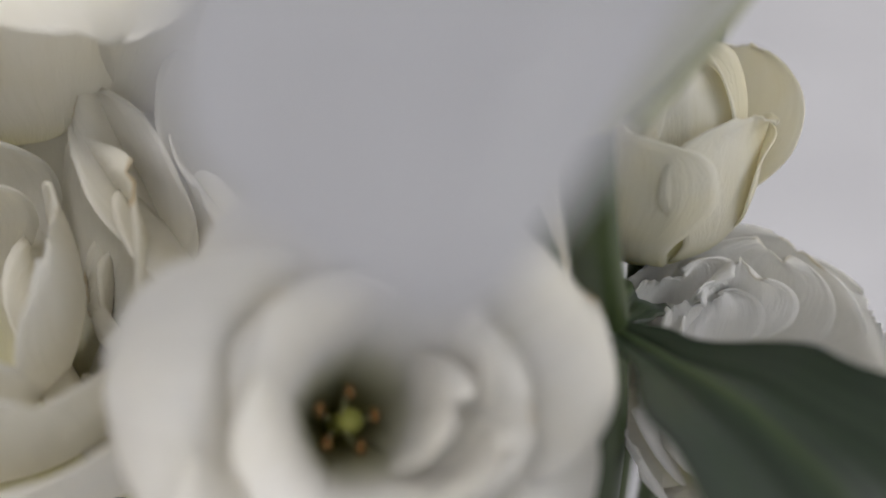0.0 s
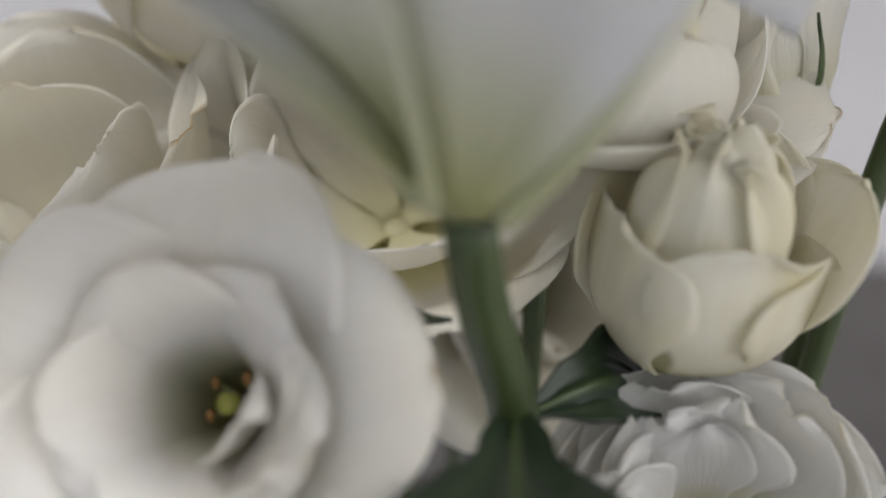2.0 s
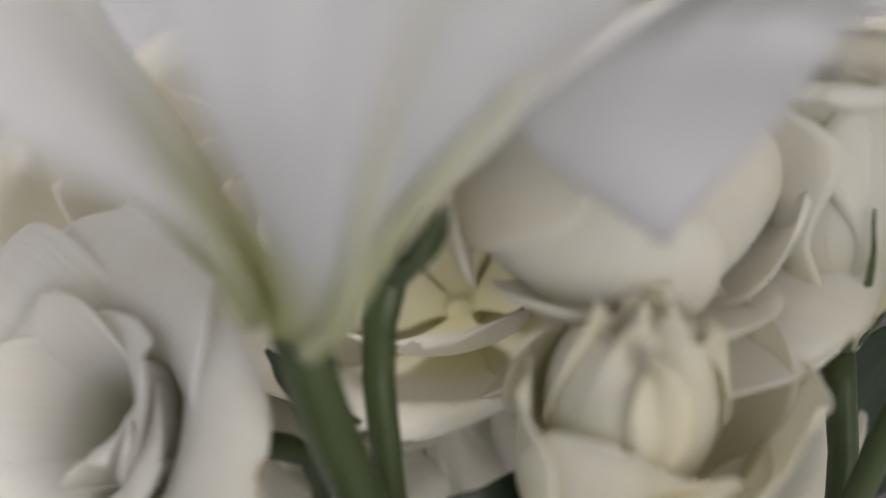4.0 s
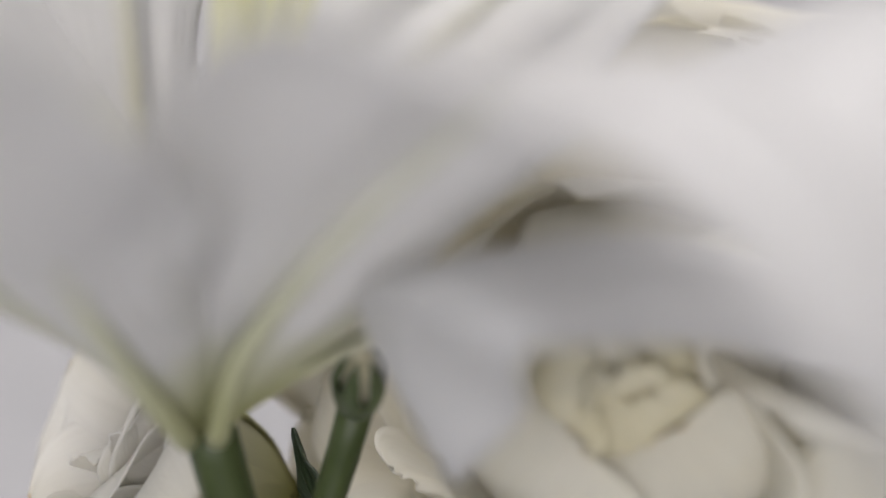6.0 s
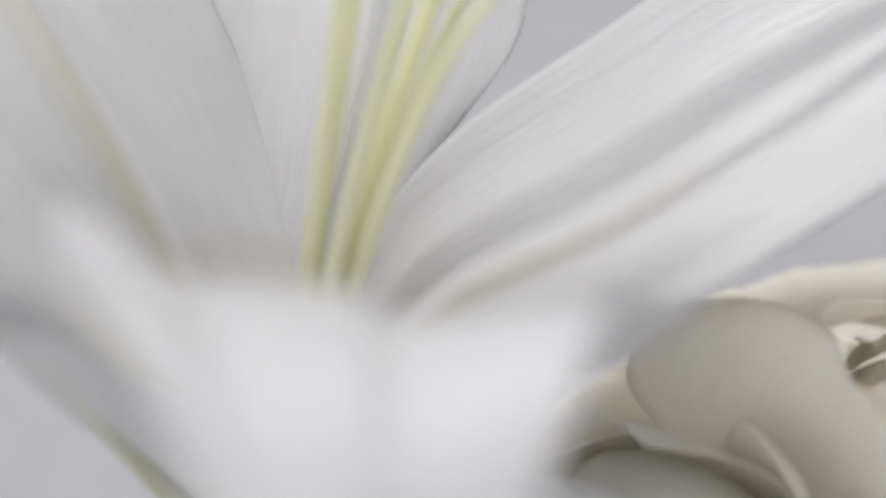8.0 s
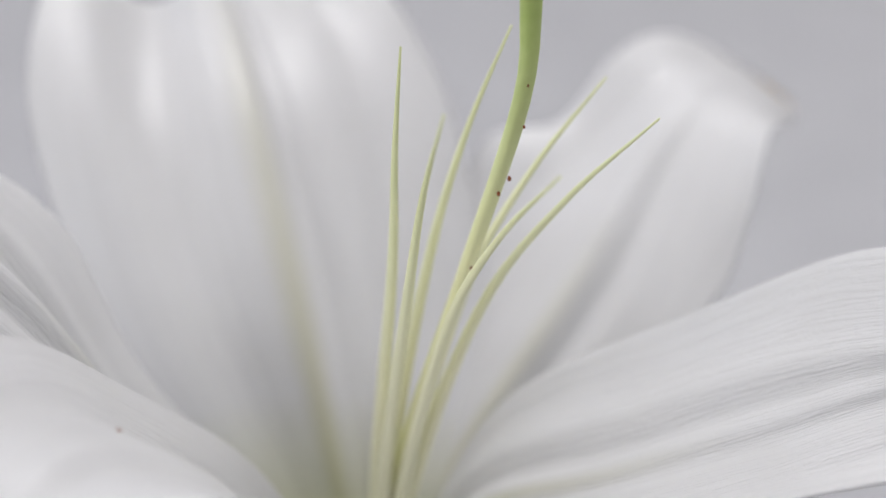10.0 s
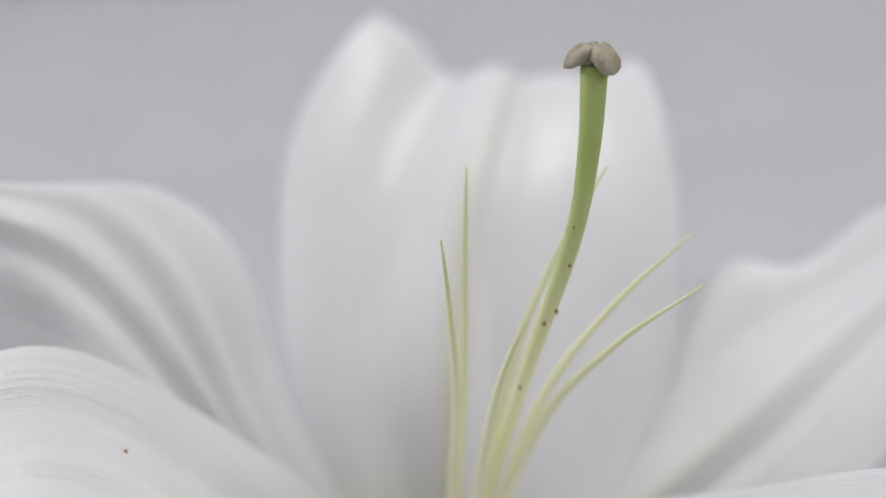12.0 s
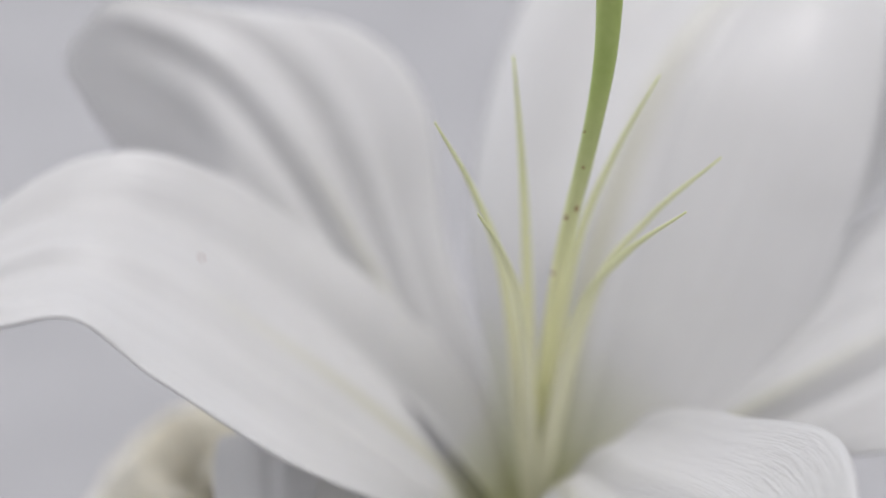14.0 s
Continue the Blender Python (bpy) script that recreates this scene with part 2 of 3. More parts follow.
def spline(points, n):
    """n + 1 points evenly spread along a smooth line through the control points."""
    p = [Vector(q) for q in points]
    p = [2 * p[0] - p[1], *p, 2 * p[-1] - p[-2]]
    fine = []
    for i in range(1, len(p) - 2):
        a, b, c, d = p[i - 1:i + 3]
        for k in range(24):
            t = k / 24
            fine.append(0.5 * (2 * b + (c - a) * t + (2 * a - 5 * b + 4 * c - d) * t * t + (3 * b - a - 3 * c + d) * t ** 3))
    fine.append(p[-2])
    run = [0.0]
    for a, b in zip(fine, fine[1:]):
        run.append(run[-1] + (b - a).length)
    out, j = [], 0
    for i in range(n + 1):
        s = run[-1] * i / n
        while j < len(run) - 2 and run[j + 1] < s:
            j += 1
        f = (s - run[j]) / max(run[j + 1] - run[j], 1e-9)
        out.append(fine[j].lerp(fine[j + 1], min(max(f, 0), 1)))
    return out


def tube(points, radii, n=24, sides=12, lobes=0.0, cap=True):
    """A round bar along a line, its radius running through radii; millimetres."""
    line = spline(points, n)
    bm = bmesh.new()
    rings = []
    side = None
    for i, c in enumerate(line):
        t = (line[min(i + 1, n)] - line[max(i - 1, 0)]).normalized()
        if side is None:
            side = t.orthogonal().normalized()
        side = (side - t * side.dot(t)).normalized()
        other = t.cross(side)
        x = i / n * (len(radii) - 1)
        k = min(int(x), len(radii) - 2)
        r = radii[k] + (radii[k + 1] - radii[k]) * (x - k)
        rings.append([bm.verts.new((c + (side * math.cos(a) + other * math.sin(a)) * r * (1 + lobes * math.cos(3 * a))) * MM)
                      for a in (2 * math.pi * j / sides for j in range(sides))])
    for r1, r2 in zip(rings, rings[1:]):
        for j in range(sides):
            bm.faces.new((r1[j], r1[(j + 1) % sides], r2[(j + 1) % sides], r2[j]))
    if cap:
        bm.faces.new(rings[0][::-1])
        bm.faces.new(rings[-1])
    return bm


def sheet(grid, thick):
    """A closed thin sheet from rows of points (millimetres), with UV x across and y along."""
    nu, nv = len(grid), len(grid[0])
    bm = bmesh.new()
    uvl = bm.loops.layers.uv.new("UVMap")
    normals = [[None] * nv for _ in range(nu)]
    for i in range(nu):
        for j in range(nv):
            a = grid[min(i + 1, nu - 1)][j] - grid[max(i - 1, 0)][j]
            b = grid[i][min(j + 1, nv - 1)] - grid[i][max(j - 1, 0)]
            m = a.cross(b)
            normals[i][j] = m.normalized() if m.length > 1e-9 else Vector((0, 0, 1))
    layers = []
    for s in (0.5, -0.5):
        layers.append([[bm.verts.new((grid[i][j] + normals[i][j] * thick * s) * MM) for j in range(nv)] for i in range(nu)])
    coords = {}
    for lay in layers:
        for i in range(nu):
            for j in range(nv):
                coords[lay[i][j]] = (j / (nv - 1), i / (nu - 1))
    up, lo = layers
    faces = []
    for i in range(nu - 1):
        for j in range(nv - 1):
            faces.append((up[i][j], up[i][j + 1], up[i + 1][j + 1], up[i + 1][j]))
            faces.append((lo[i][j], lo[i + 1][j], lo[i + 1][j + 1], lo[i][j + 1]))
    for i in range(nu - 1):
        faces.append((up[i][0], up[i + 1][0], lo[i + 1][0], lo[i][0]))
        faces.append((up[i + 1][-1], up[i][-1], lo[i][-1], lo[i + 1][-1]))
    for j in range(nv - 1):
        faces.append((up[0][j + 1], up[0][j], lo[0][j], lo[0][j + 1]))
        faces.append((up[-1][j], up[-1][j + 1], lo[-1][j + 1], lo[-1][j]))
    for vs in faces:
        f = bm.faces.new(vs)
        for lp in f.loops:
            lp[uvl].uv = coords[lp.vert]
    return bm


def width_at(u, stops):
    for (a, wa), (b, wb) in zip(stops, stops[1:]):
        if u <= b:
            t = (u - a) / (b - a)
            t = t * t * (3 - 2 * t)
            return wa + (wb - wa) * t
    return stops[-1][1]


def blade(points, inner, width, stops, cup=0.25, keel=0.8, wave=1.5, waves=3.0, seed=0, nu=44, nv=36, thick=0.5):
    """A leaf or sepal: a centre line (mm), the side that its inner face looks to, a width, and how its margin bends and waves."""
    line = spline(points, nu)
    rnd = random.Random(seed)
    ph = [rnd.uniform(0, 6.28) for _ in range(4)]
    grid = []
    prev = None
    for i, c in enumerate(line):
        u = i / nu
        t = (line[min(i + 1, nu)] - line[max(i - 1, 0)]).normalized()
        n = Vector(inner) if prev is None else prev
        n = (n - t * n.dot(t)).normalized()
        prev = n
        s = t.cross(n)
        w = width * width_at(u, stops) * 0.5
        row = []
        for j in range(nv + 1):
            v = j / nv * 2 - 1
            lift = cup * w * v * v + keel * (1 - math.exp(-(v / 0.12) ** 2)) * min(1, u * 6)
            lift += keel * 0.7 * math.exp(-((abs(v) - 0.32) / 0.10) ** 2) * (1 if u > 0.1 else u * 10)
            lift += wave * abs(v) ** 2.5 * math.sin(waves * 6.28 * u + ph[0 if v > 0 else 1]) * (w / (0.5 * width))
            lift += wave * 0.35 * math.sin(5 * v + ph[2]) * u
            side = w * v * (1 - 0.30 * cup * cup * v * v) + wave * 0.35 * math.sin(waves * 9 * u + ph[3]) * v * v
            row.append(c + s * side + n * lift)
        grid.append(row)
    return sheet(grid, thick)


def glide(points, s):
    """The place at s (0 to 1) on a smooth line through evenly keyed control points."""
    p = [Vector(q) for q in points]
    p = [2 * p[0] - p[1], *p, 2 * p[-1] - p[-2]]
    x = s * (len(p) - 3)
    i = min(int(x), len(p) - 4)
    t = x - i
    a, b, c, d = p[i:i + 4]
    return 0.5 * (2 * b + (c - a) * t + (2 * a - 5 * b + 4 * c - d) * t * t + (3 * b - a - 3 * c + d) * t ** 3)


def tepal(one, rib, other, keel=1.5, pleats=0.8, folds=1.0, seed=0, nu=56, nv=48, thick=0.5, ridges=()):
    """A lily petal spread between two margins and a midrib, with a grooved rib, pleats beside it and a slightly waved rim."""
    rnd = random.Random(seed)
    ph = [rnd.uniform(0, 6.28) for _ in range(5)]
    fine = [glide(rib, k / 200) for k in range(201)]
    run = [0.0]
    for a, b in zip(fine, fine[1:]):
        run.append(run[-1] + (b - a).length)
    grid = []
    for i in range(nu + 1):
        u = i / nu
        s = float(np.interp(u * run[-1], run, [k / 200 for k in range(201)]))
        a, m, b = glide(one, s), glide(rib, s), glide(other, s)
        along = glide(rib, min(s + 0.01, 1)) - glide(rib, max(s - 0.01, 0))
        n = (b - a).cross(along)
        n = n.normalized() if n.length > 1e-9 else Vector((0, 0, 1))
        wide = min((b - a).length / 30, 1.0)
        swell = math.sin(math.pi * min(u * 1.05, 1)) * wide
        row = []
        for j in range(nv + 1):
            v = j / nv * 2 - 1
            p = m + (b - a) * 0.5 * v + ((a + b) * 0.5 - m) * (abs(v) ** 1.7)
            lift = -keel * math.exp(-(v / 0.09) ** 2) * swell
            lift += keel * 0.45 * math.exp(-((abs(v) - 0.20) / 0.09) ** 2) * swell
            lift += pleats * math.cos(19 * v + 0.9 * math.sin(3 * u + ph[1])) * math.exp(-((v - 0.05) / 0.34) ** 2) * swell * 0.8
            lift += folds * math.sin(2.7 * math.pi * v + ph[2] + 1.6 * u) * swell * (1 - abs(v) ** 3)
            lift += 0.8 * abs(v) ** 3 * math.sin(16 * u + ph[0 if v > 0 else 3]) * wide
            lift += sum(tall * math.exp(-((v - at - 0.06 * math.sin(4 * u + at * 9)) / thin) ** 2) for at, tall, thin in ridges) * swell
            row.append(p + n * lift)
        grid.append(row)
    return sheet(grid, thick)


def ball(centre, rx, ry, rz, seg=12, rings=8):
    bm = bmesh.new()
    bmesh.ops.create_uvsphere(bm, u_segments=seg, v_segments=rings, radius=1.0)
    for v in bm.verts:
        v.co = (Vector((v.co.x * rx, v.co.y * ry, v.co.z * rz)) + Vector(centre)) * MM
    return bm


def box(x0, y0, z0, x1, y1, z1):
    bm = bmesh.new()
    v = [bm.verts.new((x, y, z)) for z in (z0, z1) for y in (y0, y1) for x in (x0, x1)]
    for q in ((0, 2, 3, 1), (4, 5, 7, 6), (0, 1, 5, 4), (2, 6, 7, 3), (0, 4, 6, 2), (1, 3, 7, 5)):
        bm.faces.new([v[k] for k in q])
    return bm

# ---------------------------------------------------------------- the room
TABLE_Z = -0.230


def structure(name, bm, material, label):
    return tagged(part(name, bm, material, None, smooth=False), label, kind="structure")


def holed_wall(name, x, y0, y1, z0, z1, hy0, hy1, hz0, hz1, thick, label, paint):
    """A wall across x with one opening."""
    bm = bmesh.new()
    for a, b, c, d in ((y0, hy0, z0, z1), (hy1, y1, z0, z1), (hy0, hy1, z0, hz0), (hy0, hy1, hz1, z1)):
        bmesh.ops.create_cube(bm, size=1.0, matrix=Matrix.LocRotScale((x + thick / 2, (a + b) / 2, (c + d) / 2), None, (thick, b - a, d - c)))
    return structure(name, bm, paint, label)


structure("floor", box(-1.57, -1.72, -1.00, 1.57, 2.6, -0.96), floor_wood, "brown wooden floor under the table")
# the openings in walls and ceiling are made up, one for each added lamp
holed_wall("wall_west", -1.57, -1.6, 2.6, -0.96, 2.60, -0.70, 0.80, 0.15, 1.55, 0.12, "grey wall lightened in colour, with a wide opening for an added lamp", lit_paint)
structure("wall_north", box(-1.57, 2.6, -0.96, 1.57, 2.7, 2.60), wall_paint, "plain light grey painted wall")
south = bmesh.new()
for x0, x1, z0, z1 in ((-1.57, -1.4, -0.96, 2.60), (0.2, 1.57, -0.96, 2.60), (-1.4, 0.2, -0.96, 0.1), (-1.4, 0.2, 1.6, 2.60)):
    bmesh.ops.create_cube(south, size=1.0, matrix=Matrix.LocRotScale(((x0 + x1) / 2, -1.66, (z0 + z1) / 2), None, (x1 - x0, 0.12, z1 - z0)))
structure("wall_south", south, wall_paint, "light grey wall with a wide opening for an added lamp")
holed_wall("wall_east", 1.45, -1.6, 2.6, -0.96, 2.60, 0.35, 1.65, 1.05, 2.35, 0.12, "light grey wall with a wide opening for an added lamp", wall_paint)
ceil = bmesh.new()
for x0, x1, y0, y1 in ((-1.57, -1.05, -1.72, 2.7), (0.05, 1.57, -1.72, 2.7), (-1.05, 0.05, -1.72, 0.3), (-1.05, 0.05, 1.4, 2.7)):
    bmesh.ops.create_cube(ceil, size=1.0, matrix=Matrix.LocRotScale(((x0 + x1) / 2, (y0 + y1) / 2, 2.65), None, (x1 - x0, y1 - y0, 0.10)))
structure("ceiling", ceil, white_paint, "white ceiling with a square opening for an added lamp")

table = new("table")
table.location = (0, 0, TABLE_Z)
tagged(table, "wide table covered with a pale grey cloth", "table")
part("tabletop", box(-1.3, -1.2, -0.035, 1.3, 1.2, -0.006), white_paint, table, smooth=False)
cl = bmesh.new()
bmesh.ops.create_grid(cl, x_segments=60, y_segments=56, size=1.0)
for v in cl.verts:
    x, y = v.co.x * 1.33, v.co.y * 1.23
    z = -0.003 + 0.0025 * noise.noise(Vector((x * 3, y * 3, 0)))
    if abs(x) > 1.302 or abs(y) > 1.202:
        z = -0.22
    v.co = (x, y, z)
part("tablecloth", cl, cloth_grey, table, "pale grey cloth")
for sx in (-1, 1):
    for sy in (-1, 1):
        part("leg", box(sx * 1.2 - 0.03, sy * 1.1 - 0.03, -0.73, sx * 1.2 + 0.03, sy * 1.1 + 0.03, -0.035), white_paint, table, smooth=False)

# ---------------------------------------------------------------- the lily


def midrib(petal, rows, across=48):
    """The raised keel on the outer side of a petal's middle line, from its base to past the middle, thinning out."""
    vs = petal.data.vertices
    far = len(vs) // 2
    radii = (1.6, 1.6, 1.4, 1.2, 0.9, 0.6, 0.3)
    turn = 0
    points = []
    for k in range(13):
        i = round((0.02 + 0.05 * k) * rows) * (across + 1) + across // 2
        m = (vs[i].co + vs[far + i].co) * 0.5 / MM
        n = (vs[i].co - vs[far + i].co).normalized()
        if not turn:
            turn = 1 if n.dot(m - Vector((0.2 * m.z, 0.08 * m.z, m.z))) > 0 else -1
        points.append(m + n * turn * (0.85 * radii[k // 2] + 0.15))
    return tube(points, radii, n=36, sides=10)


def lily():
    flower = new("lily")
    tagged(flower, "open white lily with recurved petals and a green style", "lily")
    for name, one, rib, other, opts in LILY_PETALS:
        petal = part("petal", tepal(one, rib, other, **opts), lily_white, flower)
        if name != "side":
            part("midrib", midrib(petal, opts.get("nu", 56)), rib_green, petal, "olive-green raised rib on the petal's back")
        if name == "front":
            spot = min((v.co for v in petal.data.vertices), key=lambda c: (c / MM - Vector((11, -53, 81))).length)
            part("pollen_speck", ball(spot / MM, 0.45, 0.35, 0.35, 8, 6), rust_spot, petal)
    for pts in FILAMENTS:
        part("filament", tube(pts, (1.35, 1.35, 1.25, 1.05, 0.8, 0.5, 0.16), n=26, sides=8), filament_green, flower, "pale yellow-green filament")
    style = part("style", tube(STYLE, (1.15, 1.15, 1.15, 1.15, 1.2, 1.35, 2.0), n=34, sides=14, lobes=0.08), style_green, flower, "smooth green style with rust specks")
    top, way = Vector(STYLE[-1]), (Vector(STYLE[-1]) - Vector(STYLE[-2])).normalized()
    q = way.to_track_quat("Z", "Y").to_matrix()
    for k in range(3):
        a = 2 * math.pi * k / 3 + 0.35
        bm = ball((0, 0, 0), 2.2, 2.1, 1.45, 16, 12)
        for v in bm.verts:
            p = v.co / MM
            p = Vector((p.x + 2.1, p.y * (1.05 + 0.12 * p.x), p.z - 0.16 * (p.x + 1.5) ** 2))
            if abs(p.y) < 0.5 and p.z > 0:
                p.z -= 0.35
            p += Vector(noise.noise_vector(p * 0.9)) * 0.22
            p = Vector((p.x * math.cos(a) - p.y * math.sin(a), p.x * math.sin(a) + p.y * math.cos(a), p.z + 1.8))
            v.co = (q @ p + top) * MM
        part("stigma_lobe", bm, stigma_beige, flower, "velvety beige stigma lobe")
    rnd = random.Random(4)
    line = spline(STYLE, 60)
    for k in range(5):
        c = line[rnd.randint(34, 54)]
        a = rnd.uniform(-0.9, 0.5)
        out = Vector((math.cos(a), math.sin(a), 0))
        s = rnd.uniform(0.15, 0.32)
        part("pollen_speck", ball(c + out * 1.9, s, s, s * 1.5, 6, 5), rust_spot, style)
    part("stem", tube(LILY_STEM, (3.4, 3.3, 3.4, 3.5, 3.6, 3.7, 3.8), n=40, sides=16), stem_green, flower, "thick dark green stem")
    for pts, inner, wide, stops in LILY_LEAVES:
        part("leaf", blade(pts, inner, wide, stops, cup=0.25, keel=-0.6 if wide > 10 else 0.2, wave=0.8 if wide > 10 else 0.2, waves=1.2, seed=3, thick=0.6),
             leaf_green, flower, "dark green lily leaf with parallel veins")
    return flower

# each petal: its two margins and its midrib from base to tip, and how it is ribbed and pleated
LILY_PETALS = (
    ("front",
     ((-3, -2, 3), (-6.6, -8, 26), (-8.5, -20, 50), (-9, -42, 70), (-3, -62, 87), (3, -76, 91), (12, -87, 88), (20, -97, 80), (27, -103, 69)),
     ((0, -3, 1), (2.6, -13, 20.6), (9.2, -31, 45.5), (17, -47, 66), (20, -61, 79), (23, -74, 85), (27, -86, 83), (29, -97, 76), (28.5, -104, 67)),
     ((3, -2, 3), (18, -12, 22), (40, -23, 48.5), (51, -40, 67.5), (49, -56, 77.5), (44, -68, 85), (42, -80, 82.5), (38, -92, 75.5), (30, -103, 69)),
     dict(keel=1.3, pleats=0.8, folds=0.6, seed=1, nu=72, ridges=((-0.45, 1.6, 0.16), (0.45, 1.4, 0.16)))),
    ("side",
     ((1, -3, 2), (8, -5, 9), (22, -11, 17), (41, -24, 31), (60, -32, 31), (75, -38, 23), (70, -46, 23), (57, -48, 30), (44, -49, 38), (31, -53, 44), (21, -53, 45), (24, -46, 32), (20.5, -37, 17)),
     ((3, -1, 1), (12, -4, 8), (26, -9, 17), (44, -14, 24), (62, -20, 24), (76, -29, 20), (72, -38, 23), (57, -39, 33), (44, -40, 41), (31, -43, 46), (17, -43, 46), (16.5, -35, 31), (20, -37, 16)),
     ((2, 2, 2), (14, 1, 7), (30, 0, 13), (48, -2, 18), (66, -8, 18), (80, -20, 15), (76, -31, 20), (60, -31, 30), (45, -32, 39), (31, -36, 44), (14, -32, 41), (14, -22, 28), (19, -36, 17)),
     dict(keel=0.9, pleats=0.3, folds=0.5, seed=7, nu=96)),
    ("right",
     ((3, -2, 2), (15.7, -3.8, 14.8), (37.5, -5, 35), (59.5, -2.9, 53.5), (77.6, 7.5, 62), (94, 24.5, 66), (104, 35, 66)),
     ((3, 1, 1), (8.6, 1.8, 17.5), (21, 4.5, 37.5), (43.4, 8.5, 51), (63, 18.6, 62), (82, 30, 71), (105, 36, 68)),
     ((2, 3, 2), (5, 7.4, 22), (14, 20, 47), (38.5, 33, 67), (66, 43, 83), (91, 42, 85), (106, 37, 69)),
     dict(keel=1.6, pleats=0.9, folds=0.8, seed=2)),
    ("right_back",
     ((3, 2, 2), (5.3, 19, 16.6), (10.7, 41, 35), (24.5, 63.8, 51), (24, 77.4, 66), (18.7, 92, 75), (14, 107, 71), (10, 116, 71)),
     ((0, 3, 1), (-0.4, 10, 12), (-1, 26, 28.5), (2.5, 56, 54), (0, 82, 71), (0, 99, 78), (4, 111, 75), (7, 118, 71)),
     ((-2, 2, 2), (-9, 17, 19), (-20.6, 38, 43), (-30, 66, 67), (-22, 80, 71), (-20, 95, 81), (-14, 108, 83), (3, 117, 74)),
     dict(keel=1.7, pleats=0.6, folds=0.8, seed=3, ridges=((0.5, 2.0, 0.2), (-0.5, 1.6, 0.2)))),
    ("back",
     ((2, 3, 2), (7, 23, 17), (-11, 47.5, 42), (-33, 61, 78), (-58, 66, 97), (-74, 67, 94), (-82, 72, 72), (-72, 72, 48), (-62, 53, 25)),
     ((-2, 2, 1), (-9.3, 4.7, 25), (-22.7, 10, 55.5), (-47, 23, 84), (-75, 42, 96), (-88, 49, 88), (-88, 54, 66), (-76, 55, 44), (-61, 49, 23)),
     ((-3, 0, 2), (-17.5, -6.8, 23), (-45.7, -14, 53), (-73, -5.4, 86), (-93, 17, 103), (-102, 28, 97), (-93, 37, 74), (-74, 39.5, 47), (-62, 45, 25)),
     dict(keel=1.0, pleats=0.7, folds=0.7, seed=4, nu=72, ridges=((0.42, 5.5, 0.22), (0.05, 1.4, 0.07), (-0.16, 1.9, 0.08), (-0.62, 2.6, 0.18)))),
    ("left",
     ((-3, 1, 2), (-12.5, -7, 25), (-32, -17.6, 55), (-45, -24, 80), (-47.5, -37, 93), (-41, -58, 98), (-34, -76, 102), (-31, -86, 96)),
     ((-2, -2, 1), (-7.3, -12, 16), (-18.5, -29, 50), (-23, -44, 79), (-26, -56, 94), (-29, -68, 100), (-31, -79, 101), (-30, -87, 94)),
     ((0, -3, 2), (4, -10.3, 27), (-2, -26.4, 41), (-5, -41.7, 56), (-8.5, -51, 66), (-15, -61, 71), (-21, -77, 79), (-28, -87, 91)),
     dict(keel=1.4, pleats=0.8, folds=0.8, seed=6, ridges=((-0.30, 2.6, 0.12), (-0.66, 2.0, 0.14), (0.22, 2.4, 0.12), (0.6, 1.8, 0.16)))),
)
ROOT = (3, 0, 8)


def filament(tip, turn):
    """From the ring round the ovary, up along the style, then bending out to the tip."""
    a = radians(turn)
    low = Vector((7.5 + 3.2 * math.cos(a), 1 + 3.2 * math.sin(a), 42))
    tip = Vector(tip)
    half = low.lerp(tip, 0.5)
    half = Vector((low.x + (tip.x - low.x) * 0.24 + 2.5, low.y + (tip.y - low.y) * 0.24, half.z))
    late = low.lerp(tip, 0.78)
    late = Vector((low.x + (tip.x - low.x) * 0.60 + 1.2, low.y + (tip.y - low.y) * 0.60, late.z))
    return (ROOT, tuple(low), tuple(half), tuple(late), tuple(tip))


FILAMENTS = tuple(filament(tip, turn) for tip, turn in (
    ((14.1, -3.6, 115.6), 215), ((31.5, -14.4, 112.8), 275), ((16.0, 18.7, 113.6), 150),
    ((27.0, 27.8, 105.5), 90), ((45.4, -7.4, 105.6), 335), ((40.7, 22.1, 103.9), 35)))
STYLE = (ROOT, (8, 1, 42), (19.5, 4, 80), (26.3, 8.2, 107), (26.2, 10.2, 121), (25.5, 10.7, 133.5))
LILY_STEM = ((0, 0, 1), (2, -2, -14), (5, -6, -32), (9, -8, -60), (13, -4, -100), (16, 4, -160), (18, 8, -229))
LEAF_BROAD = ((0, 0.08), (0.12, 0.22), (0.34, 0.66), (0.56, 1.0), (0.76, 0.82), (0.92, 0.38), (1, 0.03))
LILY_LEAVES = (
    (((5, -6, -31), (-8, -7, -29), (-26, -9, -28), (-48, -13, -36), (-70, -17, -54)), (0, 0, 1), 42, LEAF_BROAD),
    (((6, -6, -34), (15, -16, -34), (23, -21, -39), (28, -26, -46)), (-0.8, 0.2, 0.6), 15, LEAF_BROAD),
)
lily()

# ---------------------------------------------------------------- the lisianthus


